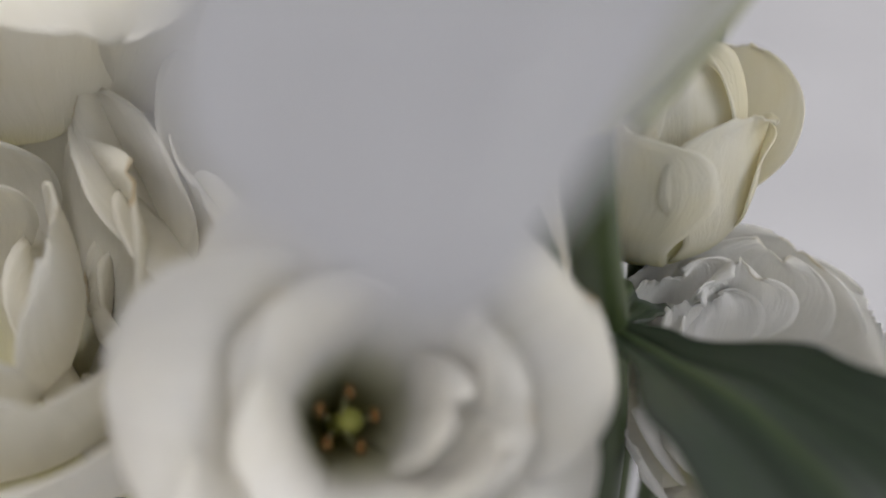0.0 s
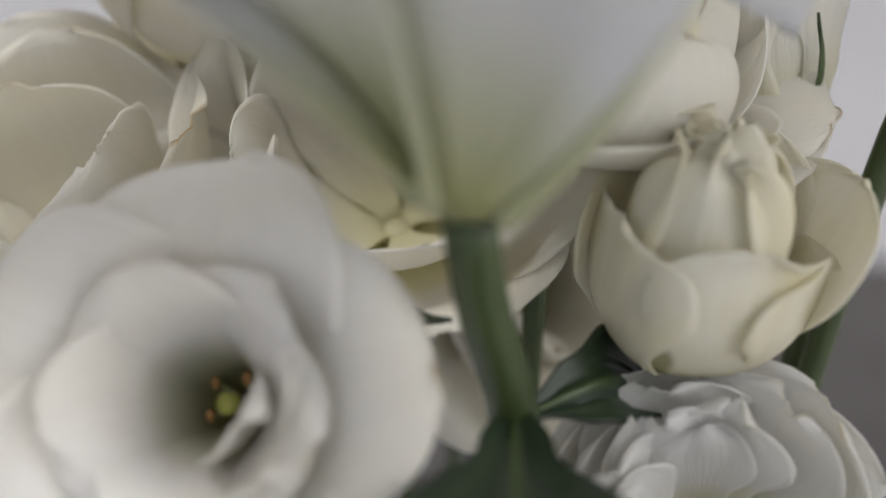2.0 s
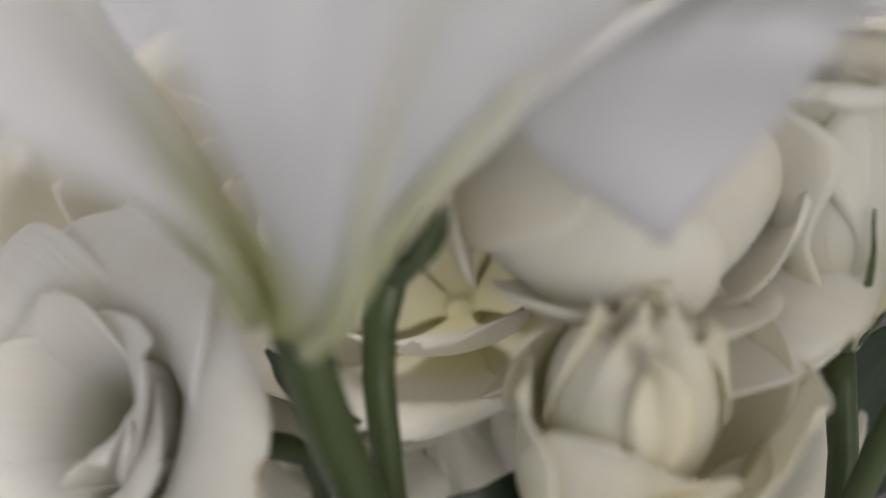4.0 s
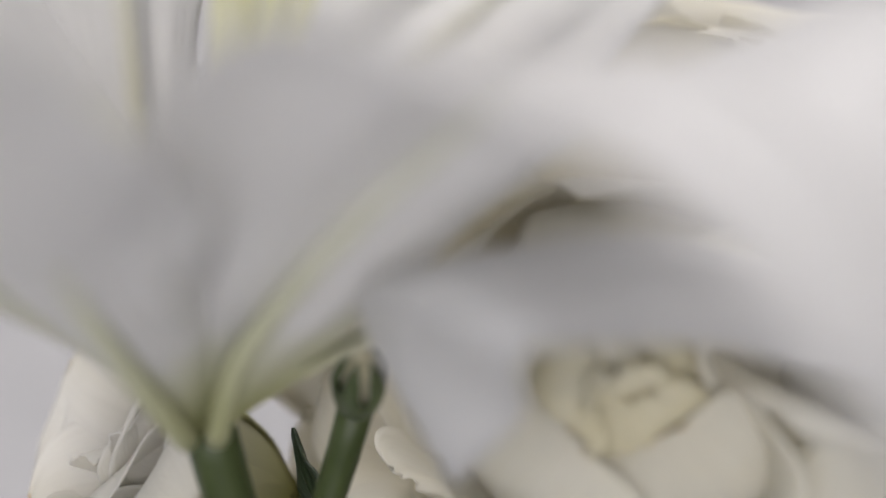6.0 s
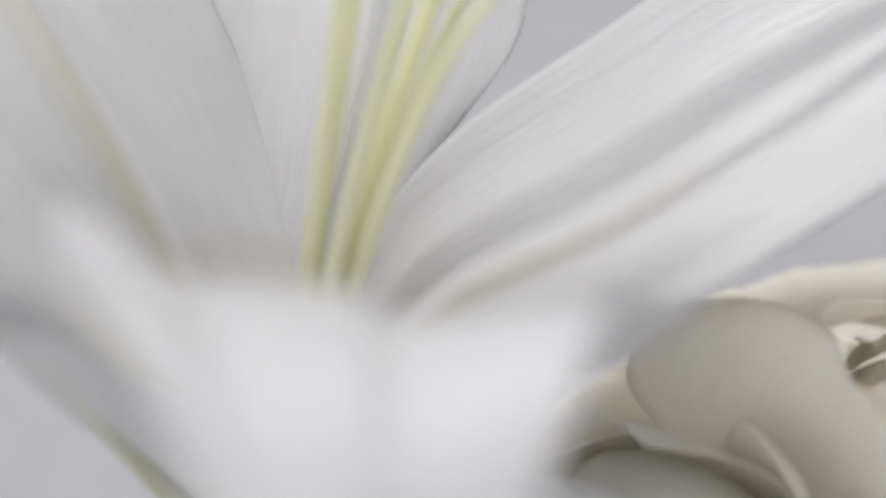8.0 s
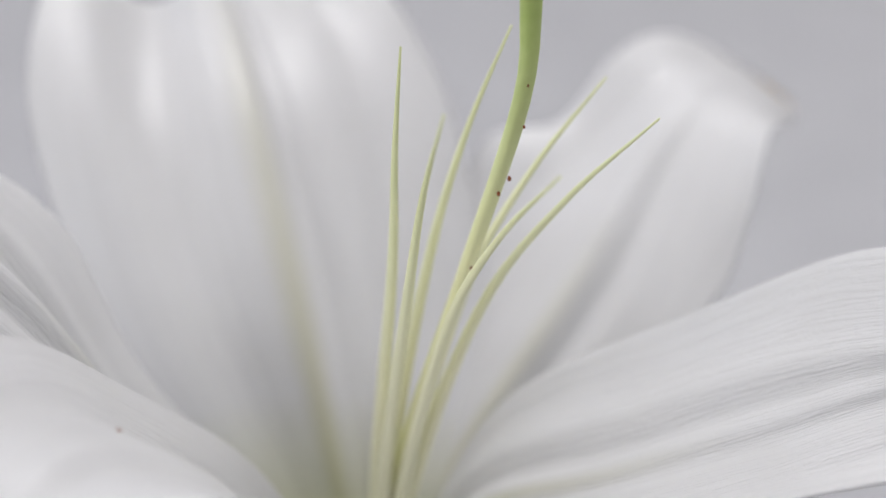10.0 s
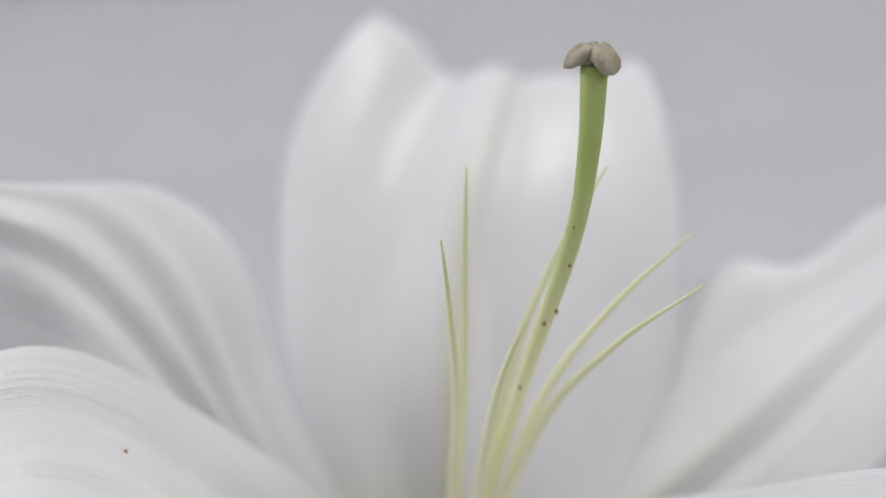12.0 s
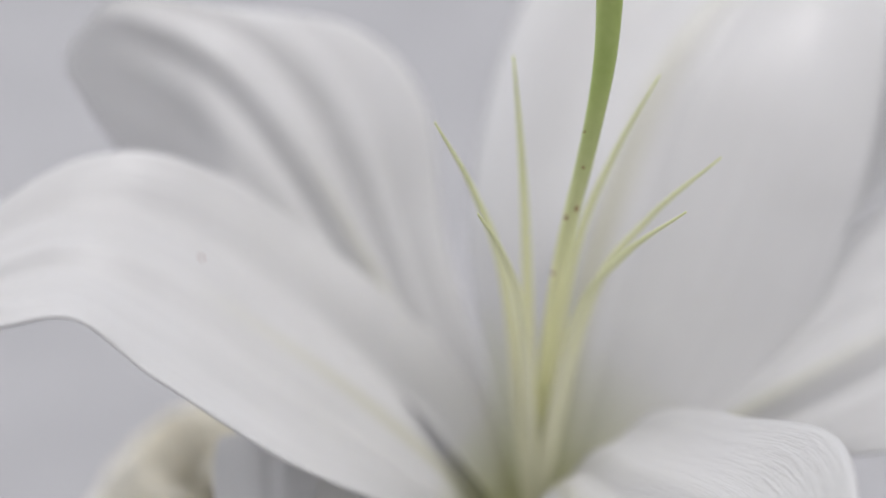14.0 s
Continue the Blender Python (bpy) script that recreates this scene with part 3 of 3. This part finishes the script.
def liz_petal(base, rot, prof, az, wide, radius, ruffle, rnd, nu=26, nv=18):
    """One broad petal: its profile (distance from the axis, height) turned to one bearing, bowed round the axis, with a ruffled rim."""
    line = spline([(r, 0, z) for r, z in prof], 2 * nu)
    ph = [rnd.uniform(0, 6.28) for _ in range(6)]
    swirl = rnd.uniform(0.03, 0.08) * radius
    notch = rnd.uniform(0.0, 0.03)
    grid = []
    for i in range(nu + 1):
        u = 1 - (1 - i / nu) ** 1.6
        x = u * 2 * nu
        m = min(int(x), 2 * nu - 1)
        t = (line[m + 1] - line[m]).normalized()
        rise = Vector((-t.z, 0, t.x))
        body = width_at(min(u, 0.72), ((0, 0.10), (0.35, 0.50), (0.72, 1.0)))
        if u > 0.72:
            body = max(1 - ((u - 0.72) / 0.285) ** 2.6, 0.0) ** 0.5
        w = wide * 0.5 * max(body, 0.06)
        row = []
        for j in range(nv + 1):
            v = j / nv * 2 - 1
            xx = max(x - notch * 2 * nu * math.sin(3 * v + ph[4]) * u, 0)
            mm = min(int(xx), 2 * nu - 1)
            c = line[mm].lerp(line[mm + 1], min(xx - mm, 1))
            rc = max(c.x * 1.15 + 4, 5)
            a = w * v / rc
            edge = u * u * (0.25 + 0.75 * max(abs(v) ** 2, ((u - 0.6) / 0.4) ** 2 if u > 0.6 else 0))
            ruf = ruffle * radius * edge * (0.050 * math.sin(4.0 * u + 3.4 * v + ph[0]) + 0.022 * math.sin(7.5 * v + 5 * u + ph[1]) + 0.008 * math.sin(19 * v + 3 * u + ph[2]))
            p = c + Vector((0, 1, 0)) * (rc * math.sin(a)) - Vector((1, 0, 0)) * (rc * (1 - math.cos(a))) - rise * (ruf + swirl * v * u)
            if i > nu - 4:
                p += t * (0.014 * radius * (0.35 + 0.65 * ruffle) * noise.noise(Vector((v * 9, ph[5], 0))) * (i - nu + 4))
            q = Vector((p.x * math.cos(az) - p.y * math.sin(az), p.x * math.sin(az) + p.y * math.cos(az), p.z))
            row.append(base + rot @ q)
        grid.append(row)
    return sheet(grid, 0.3)


def open_rings(radius, tall, opening, layers, ruffle, shut, belly, spin, rnd):
    """Petals of an open flower, ring by ring: profile, bearing, width, ruffle."""
    rings = len(layers)
    for ring, count in enumerate(layers):
        inner = ring / max(rings - 1, 1)
        for k in range(count):
            az = spin + 2 * math.pi * (k + 0.42 * ring + rnd.uniform(-0.14, 0.14)) / count
            o = opening * (1 - (0.62 + 0.35 * shut) * inner) + rnd.uniform(-0.06, 0.06)
            rim = radius * (0.36 + 0.66 * o) * rnd.uniform(0.93, 1.06) * (1 - (0.10 + 0.45 * shut) * inner)
            high = tall * (1.0 + 0.04 * inner - 0.26 * max(o, 0) + rnd.uniform(-0.07, 0.07))
            foot = 1 - (0.25 + 0.4 * shut) * inner
            prof = ((1.5, 0), ((0.20 + 0.30 * belly) * radius * foot, (0.14 - 0.06 * belly) * tall), ((0.36 + 0.24 * belly) * radius * (0.8 + 0.3 * o) * foot, 0.42 * high),
                    (rim * (0.62 + 0.30 * belly), 0.76 * high), (rim * 0.84, 0.94 * high), (rim * 0.98, high), (rim * (1.03 + 0.08 * o), high * (1.0 - 0.10 * o)))
            wide = radius * rnd.uniform(1.45, 1.75) * (1 - 0.28 * inner) * (0.70 + 0.4 * opening)
            yield prof, az, wide, ruffle * (1 + 0.5 * inner)


def lisianthus(centre, axis, radius, opening, layers, seed, stem_to, label, material=None, sepals=5, spin=0.0, ruffle=0.8, heart=True, depth=1.0, stem_r=1.6,
               shut=0.0, name="lisianthus", sepal_len=0.70, sepal_w=2.8, belly=0.0, leaves=(), petals=(), hug=1.0, via=(), tip=1.0, core=0.0):
    """centre: the middle of the mouth (mm). opening: 0 a bud, 1 wide open. layers: petals in each ring, outermost first. shut closes the inner ring."""
    material = material or liz_white
    rnd = random.Random(seed)
    ax = Vector(axis).normalized()
    rot = ax.to_track_quat("Z", "Y").to_matrix()
    tall = radius * 1.15 * depth
    base = Vector(centre) - ax * tall * 0.8
    flower = new(name)
    tagged(flower, label, "lisianthus", group="lisianthus in the bouquet")
    if petals:
        made = [(prof, radians(az), wide, ruf, *own) for prof, turns, wide, ruf, *own in petals for az in turns]
    else:
        made = open_rings(radius, tall, opening, layers, ruffle, shut, belly, spin, rnd)
    for prof, az, wide, ruf, *own in made:
        part("petal", liz_petal(base, rot, prof, az, wide, radius, ruf, rnd), own[0] if own else material, flower)
    if core:
        part("receptacle", ball(base + ax * core * 0.55, core, core, core * 0.6, 20, 12), material, flower)
    if heart:
        b = base + ax * tall * 0.18
        part("pistil", tube((b, b + ax * tall * 0.22, b + ax * tall * 0.36), (1.6, 1.0, 1.6), n=8, sides=10), pistil_green, flower, "green pistil with a yellow stigma")
        for k in range(5):
            a = 2 * math.pi * k / 5 + spin
            o = rot @ Vector((math.cos(a), math.sin(a), 0))
            m = part("stamen", tube((b, b + ax * tall * 0.16 + o * 2.6, b + ax * tall * 0.24 + o * 3.6), (0.4, 0.35, 0.3), n=8, sides=6), pale_green, flower)
            part("anther", ball(b + ax * tall * 0.26 + o * 3.7, 0.65, 0.65, 1.1, 8, 6), anther_orange, m, "dusty orange anther")
    for k in range(sepals):
        a = 2 * math.pi * (k + 0.3) / max(sepals, 1)
        o = rot @ Vector((math.cos(a), math.sin(a), 0))
        s = radius * sepal_len
        fat = (0.34 + 0.10 * belly) * hug
        pts = (base - ax * 1.0 + o * 1.4, base + ax * s * 0.22 + o * fat * radius, base + ax * s * 0.6 + o * (fat + 0.22 * tip) * radius, base + ax * s * rnd.uniform(0.85, 1.05) + o * (fat + 0.22 + 0.2 * opening * hug) * tip * radius)
        part("sepal", blade(pts, -o, sepal_w, ((0, 0.9), (0.3, 1.0), (0.7, 0.5), (1, 0.06)), cup=0.4, keel=0.1, wave=0.2, nu=14, nv=4, thick=0.4, seed=k), sepal_green, flower, "narrow pointed green sepal")
    for lp, inner_side, lw in leaves:
        part("leaf", blade(lp, inner_side, lw, LEAF_BROAD, cup=0.2, keel=-0.4, wave=0.8, waves=1.3, seed=seed, thick=0.4, nu=24, nv=10), leaf_green, flower, "dark green leaf")
    to = Vector(stem_to)
    mid = base - ax * 22 + (to - base) * 0.06
    pts = (base + ax * 0.5, *via, to) if via else (base - ax * 0.4, base - ax * 8, mid, base.lerp(to, 0.55) + (mid - base) * 0.3, to)
    part("stem", tube(pts, (2.4, stem_r, stem_r, stem_r * 1.1, stem_r * 1.2), n=30, sides=10), stem_green, flower)
    return flower


# the half-open bud: a smooth cup, one petal fallen open, a crumpled crown
CUP = ((1.2, 0.0), (9.1, 2.5), (13.3, 9.1), (14.1, 16.6), (13.7, 21.6), (14.5, 24.1))
CUP_LOW = ((1.2, 0.0), (8.3, 2.1), (12.9, 7.5), (14.5, 13.3), (15.4, 17.4), (17.4, 19.1))
FALLEN = ((1.2, -0.4), (9.1, 1.7), (14.4, 7.5), (18.2, 14.9), (21.4, 22.4), (22.9, 27.0))
CROWN = ((1.0, 1.7), (5.8, 5.0), (9.6, 13.3), (9.8, 22.5), (7.4, 29.5), (4.5, 32.5))
HEART = ((0.8, 3.3), (3.3, 6.6), (6.0, 14.9), (6.2, 24.5), (3.6, 32.0), (0.5, 34.5))
BUD_PETALS = (
    (FALLEN, (268, 330), 32, 0.6), (CUP, (185, 95, 20), 31, 0.35), (CUP_LOW, (236,), 29, 0.5),
    (CROWN, (150, 245, 330, 60), 24, 1.3), (HEART, (200, 320, 80), 15, 1.5))
# a shut bud, no wider than a pencil
SHUT = ((0.7, 0), (1.7, 3), (2.0, 8), (1.7, 13), (0.9, 17), (0.3, 19))
SHUT_PETALS = ((SHUT, (0, 72, 144, 216, 288), 2.8, 0.05),)
# a full flower: smooth outer bowl, crumpled filling
FULL_BOWL = ((1.5, 0), (8, 2), (15, 7), (20, 13), (22, 18), (23, 20))
FULL_FILL = ((1.2, 2), (7, 4), (12, 9), (16, 15), (18, 20), (19, 23))
FULL_NEST = ((1.1, 4), (6, 7), (9, 12), (12, 18), (14, 23), (15, 25))
FULL_FOLD = ((1.1, 4), (5, 7), (7, 12), (9, 17), (11, 21), (13, 22))
FULL_PETALS = ((FULL_BOWL, (10, 48, 120, 190, 262, 322), 36, 0.4), (FULL_FILL, (60, 115, 170, 215), 27, 0.8), (FULL_NEST, (80, 125, 165), 20, 1.3), (FULL_FOLD, (100, 175), 15, 1.2))
# a wide flower with a folded heart
WIDE_BOWL = ((1.5, 0), (13, 4), (23, 13), (31, 23), (37, 29), (40, 30))
WIDE_BACK = ((1.5, 0), (13, 4), (24, 12), (32, 21), (38, 29), (42, 33))
WIDE_MID = ((1.3, 2), (11, 6), (19, 14), (24, 23), (25.5, 30), (25, 34))
WIDE_FILL = ((1.2, 4), (10, 8), (19, 16), (22, 25), (18, 32), (9, 35.5))
WIDE_CORE = ((1.0, 5), (6, 9), (11.5, 19), (12.5, 28), (9, 34.5), (3, 37.5))
WIDE_PLUG = ((0.8, 8), (3, 12), (5.5, 22), (6, 32), (3.5, 37.5), (0.4, 39.5))
WIDE_PETALS = ((WIDE_BOWL, (15, 310), 52, 0.5), (WIDE_BACK, (72,), 64, 0.2), (WIDE_MID, (50, 118, 160, 262, 340), 42, 0.4), (WIDE_FILL, (15, 85, 160, 235, 305), 34, 0.25), (WIDE_CORE, (20, 110, 200, 290), 24, 0.3, liz_yellow), (WIDE_PLUG, (60, 180, 300), 14, 0.3, liz_yellow))
# a tall cup of smooth broad petals
TALL_BOWL = ((1.5, 0), (15, 4), (26, 13), (31, 24), (33, 33), (36, 37))
TALL_MID = ((1.2, 3), (12, 8), (21, 18), (25, 28), (25, 36), (26, 39))
TALL_CORE = ((1.0, 6), (7, 11), (13, 22), (15, 31), (14, 38), (13, 40))
TALL_PETALS = ((TALL_BOWL, (10, 82, 154, 226, 298), 48, 0.3), (TALL_MID, (40, 130, 220, 310), 40, 0.3), (TALL_CORE, (20, 140, 260), 34, 0.25))
# a soft bowl with an empty middle
SOFT_BOWL = ((1.5, 0), (12, 4), (20, 12), (26, 20), (31, 25), (34, 26))
SOFT_MID = ((1.2, 3), (10, 8), (16, 16), (19, 24), (21, 29), (23, 31))
SOFT_PETALS = ((SOFT_BOWL, (5, 77, 149, 221, 293), 44, 0.4), (SOFT_MID, (40, 125, 205, 300), 32, 0.35))

# an open flower: broad smooth petals running down into a green throat, a few folded in on one side
OPEN_OUT = ((1.5, 0), (5.5, 6), (9, 17), (14, 25.5), (20.5, 31), (27, 31), (30.5, 28))
OPEN_MID = ((1.2, 2), (4, 9), (6.6, 19), (9.8, 27.5), (14, 33), (18, 34.5))
OPEN_IN = ((1.3, 2), (4.2, 9), (6, 19), (6.6, 27), (7.6, 33), (9, 36))
OPEN_NEXT = ((1.4, 2), (5, 9), (9, 19), (11.3, 27), (13, 33), (15, 36))
OPEN_PETALS = ((OPEN_OUT, (20, 92, 164, 236, 308), 39, 0.35), (OPEN_MID, (58, 130, 205, 282, 352), 27, 0.35), (OPEN_NEXT, (-32, 28), 18, 0.5), (OPEN_IN, (-8,), 15, 0.5))
# a wide bowl of broad petals, the rim turned out
BROAD_OUT = ((1.5, 0), (14, 3), (25, 11), (31, 22), (34, 30), (39, 32), (43, 27))
BROAD_MID = ((1.2, 4), (12, 9), (21, 18), (25, 27), (22, 35), (15, 39))
BROAD_IN = ((1.0, 6), (8, 11), (14, 21), (14, 31), (9, 39), (3, 42))
BROAD_NEAR = ((1.5, 0), (14, 3), (24, 12), (29, 24), (30, 36), (33, 46), (37, 49))
BROAD_PETALS = ((BROAD_NEAR, (205,), 74, 0.15), (BROAD_OUT, (5, 65, 125, 170, 250, 305), 46, 0.45), (BROAD_MID, (30, 105, 180, 250, 325), 44, 0.25), (BROAD_IN, (0, 72, 144, 216, 288), 22, 0.5))

FLOWERS = (
    # centre, axis, radius, opening, layers, seed, stem foot, label, options
    ((-2, 32, -28.5), (-0.79, 0.12, 0.60), 25.5, 1.0, (5, 5, 4), 11, (6, 14, -229), "wide open cream lisianthus with a green throat and orange anthers", dict(sepals=0, petals=OPEN_PETALS, material=liz_throat)),
    ((29.7, -30.3, -10.2), (0.06, -0.12, 0.99), 30, 0.22, (), 12, (16, -2, -229), "half-open lisianthus bud with a yellow-tinged top", dict(material=liz_yellow, heart=False, petals=BUD_PETALS, sepals=0, core=9.8)),
    ((7, -32.5, -50), (-0.62, 0.0, 0.78), 25, 0.8, (), 13, (12, -10, -229), "bright white ruffled lisianthus below a half-open bud", dict(heart=False, petals=FULL_PETALS, material=liz_bright, sepals=0, depth=0.8)),
    ((46, 68, -26), (-0.28, 0.22, 0.93), 36, 0.75, (), 14, (14, 18, -229), "cream lisianthus with overlapping wavy petals", dict(heart=False, petals=TALL_PETALS, sepals=0)),
    ((92, 42, 2), (0.10, -0.08, 0.98), 36, 0.75, (), 15, (24, 16, -229), "pale lisianthus behind the lily with broad smooth petals", dict(heart=False, petals=BROAD_PETALS, depth=0.9, sepals=0)),
    ((50, 16, -22), (-0.42, 0.0, 0.90), 30, 1.0, (5, 5, 3), 16, (20, 6, -229), "cream lisianthus tucked behind the lily stem", dict(heart=False, petals=SOFT_PETALS, core=3.2, depth=0.75, sepals=0)),
    ((78.7, -31, 5), (0.36, 0.31, 0.88), 30, 0.50, (5, 4, 4), 17, (24, -8, -229), "tall cream lisianthus with long dark sepals", dict(depth=1.3, sepal_len=0.7, sepal_w=2.0, hug=0.62, ruffle=0.45, heart=False, shut=0.5, leaves=((((64, -24, -84), (76, -33, -66), (84, -41, -46), (86, -48, -30)), (-0.4, -0.7, 0.5), 26),))),
    ((50, -14, 5), (-0.37, -0.62, 0.69), 37, 0.9, (), 18, (20, 2, -229), "large cream lisianthus with yellow folded heart petals", dict(heart=False, petals=WIDE_PETALS, depth=0.75, sepals=0, via=((60, 0, -17), (57, -5, -28), (50, -6, -60), (34, -3, -150)))),
    ((52, 34, -48), (-0.3, -0.6, 0.75), 34, 0.85, (5, 4, 3), 19, (20, 12, -229), "white lisianthus low in the bouquet", dict(heart=False, shut=0.4, ruffle=0.6, sepals=0)),
    ((66, -10, -52), (-0.7, -0.4, 0.6), 32, 0.85, (5, 4, 3), 20, (22, 0, -229), "shaded cream lisianthus deep in the bouquet", dict(heart=False, shut=0.4, ruffle=0.6, sepals=0)),
    ((-46, -78, -18), (0.15, -0.25, 0.92), 27, 0.8, (5, 5, 4), 23, (4, -16, -229), "pale lisianthus at the outer edge of the bouquet", dict(ruffle=0.7, shut=0.3)),
    ((70, -72, 16), (0.35, -0.4, 0.8), 8, 0.0, (3, 3), 22, (26, -18, -229), "small green-white lisianthus bud on a thick stem", dict(heart=False, depth=1.8, stem_r=2.1, name="lisianthus_bud", sepal_len=1.9, shut=1.0, sepal_w=5.0, belly=0.5)),
    ((18.4, -7, 11.0), (-0.08, -0.50, 0.86), 7.5, 0.0, (), 21, (9, 4, -229), "closed lisianthus bud wrapped in green sepals",
     dict(heart=False, depth=2.4, stem_r=1.7, name="lisianthus_bud", sepal_len=2.4, sepal_w=4.4, tip=0.3, hug=1.15, petals=SHUT_PETALS, material=liz_yellow, via=((17.5, 2, -13), (14.6, -0.5, -19), (12, -4, -36), (14, -5, -60), (16, 0, -110)),
          leaves=((((14.8, 3, -25), (15.2, 9, -25), (15.2, 15, -23.5), (14.8, 19, -20)), (-0.9, -0.2, 0.4), 4.5),))),
)
for centre, axis, radius, opening, layers, seed, foot, label, opts in FLOWERS:
    lisianthus(centre, axis, radius, opening, layers, seed, foot, label, **opts)


# ---------------------------------------------------------------- a dark cloth on the table behind the bouquet


def folded_cloth():
    bm = bmesh.new()
    for k, (x0, x1, y0, y1) in enumerate(((0.205, 0.350, -0.185, 0.115), (0.212, 0.343, -0.176, 0.108))):
        n = 18
        verts = []
        for i in range(n + 1):
            for j in range(n + 1):
                x, y = x0 + (x1 - x0) * i / n, y0 + (y1 - y0) * j / n
                rim = min(i, j, n - i, n - j)
                z = 0.001 + 0.007 * k + (0.006 if rim > 0 else 0.0) + 0.0016 * noise.noise(Vector((x * 25, y * 25, k)))
                verts.append(bm.verts.new((x, y, z)))
        for i in range(n):
            for j in range(n):
                a = i * (n + 1) + j
                bm.faces.new((verts[a], verts[a + n + 1], verts[a + n + 2], verts[a + 1]))
    ob = part("folded_cloth", bm, dark_cloth, None)
    ob.location.z = TABLE_Z
    return tagged(ob, "dark grey folded cloth lying on the table", "cloth")


folded_cloth()
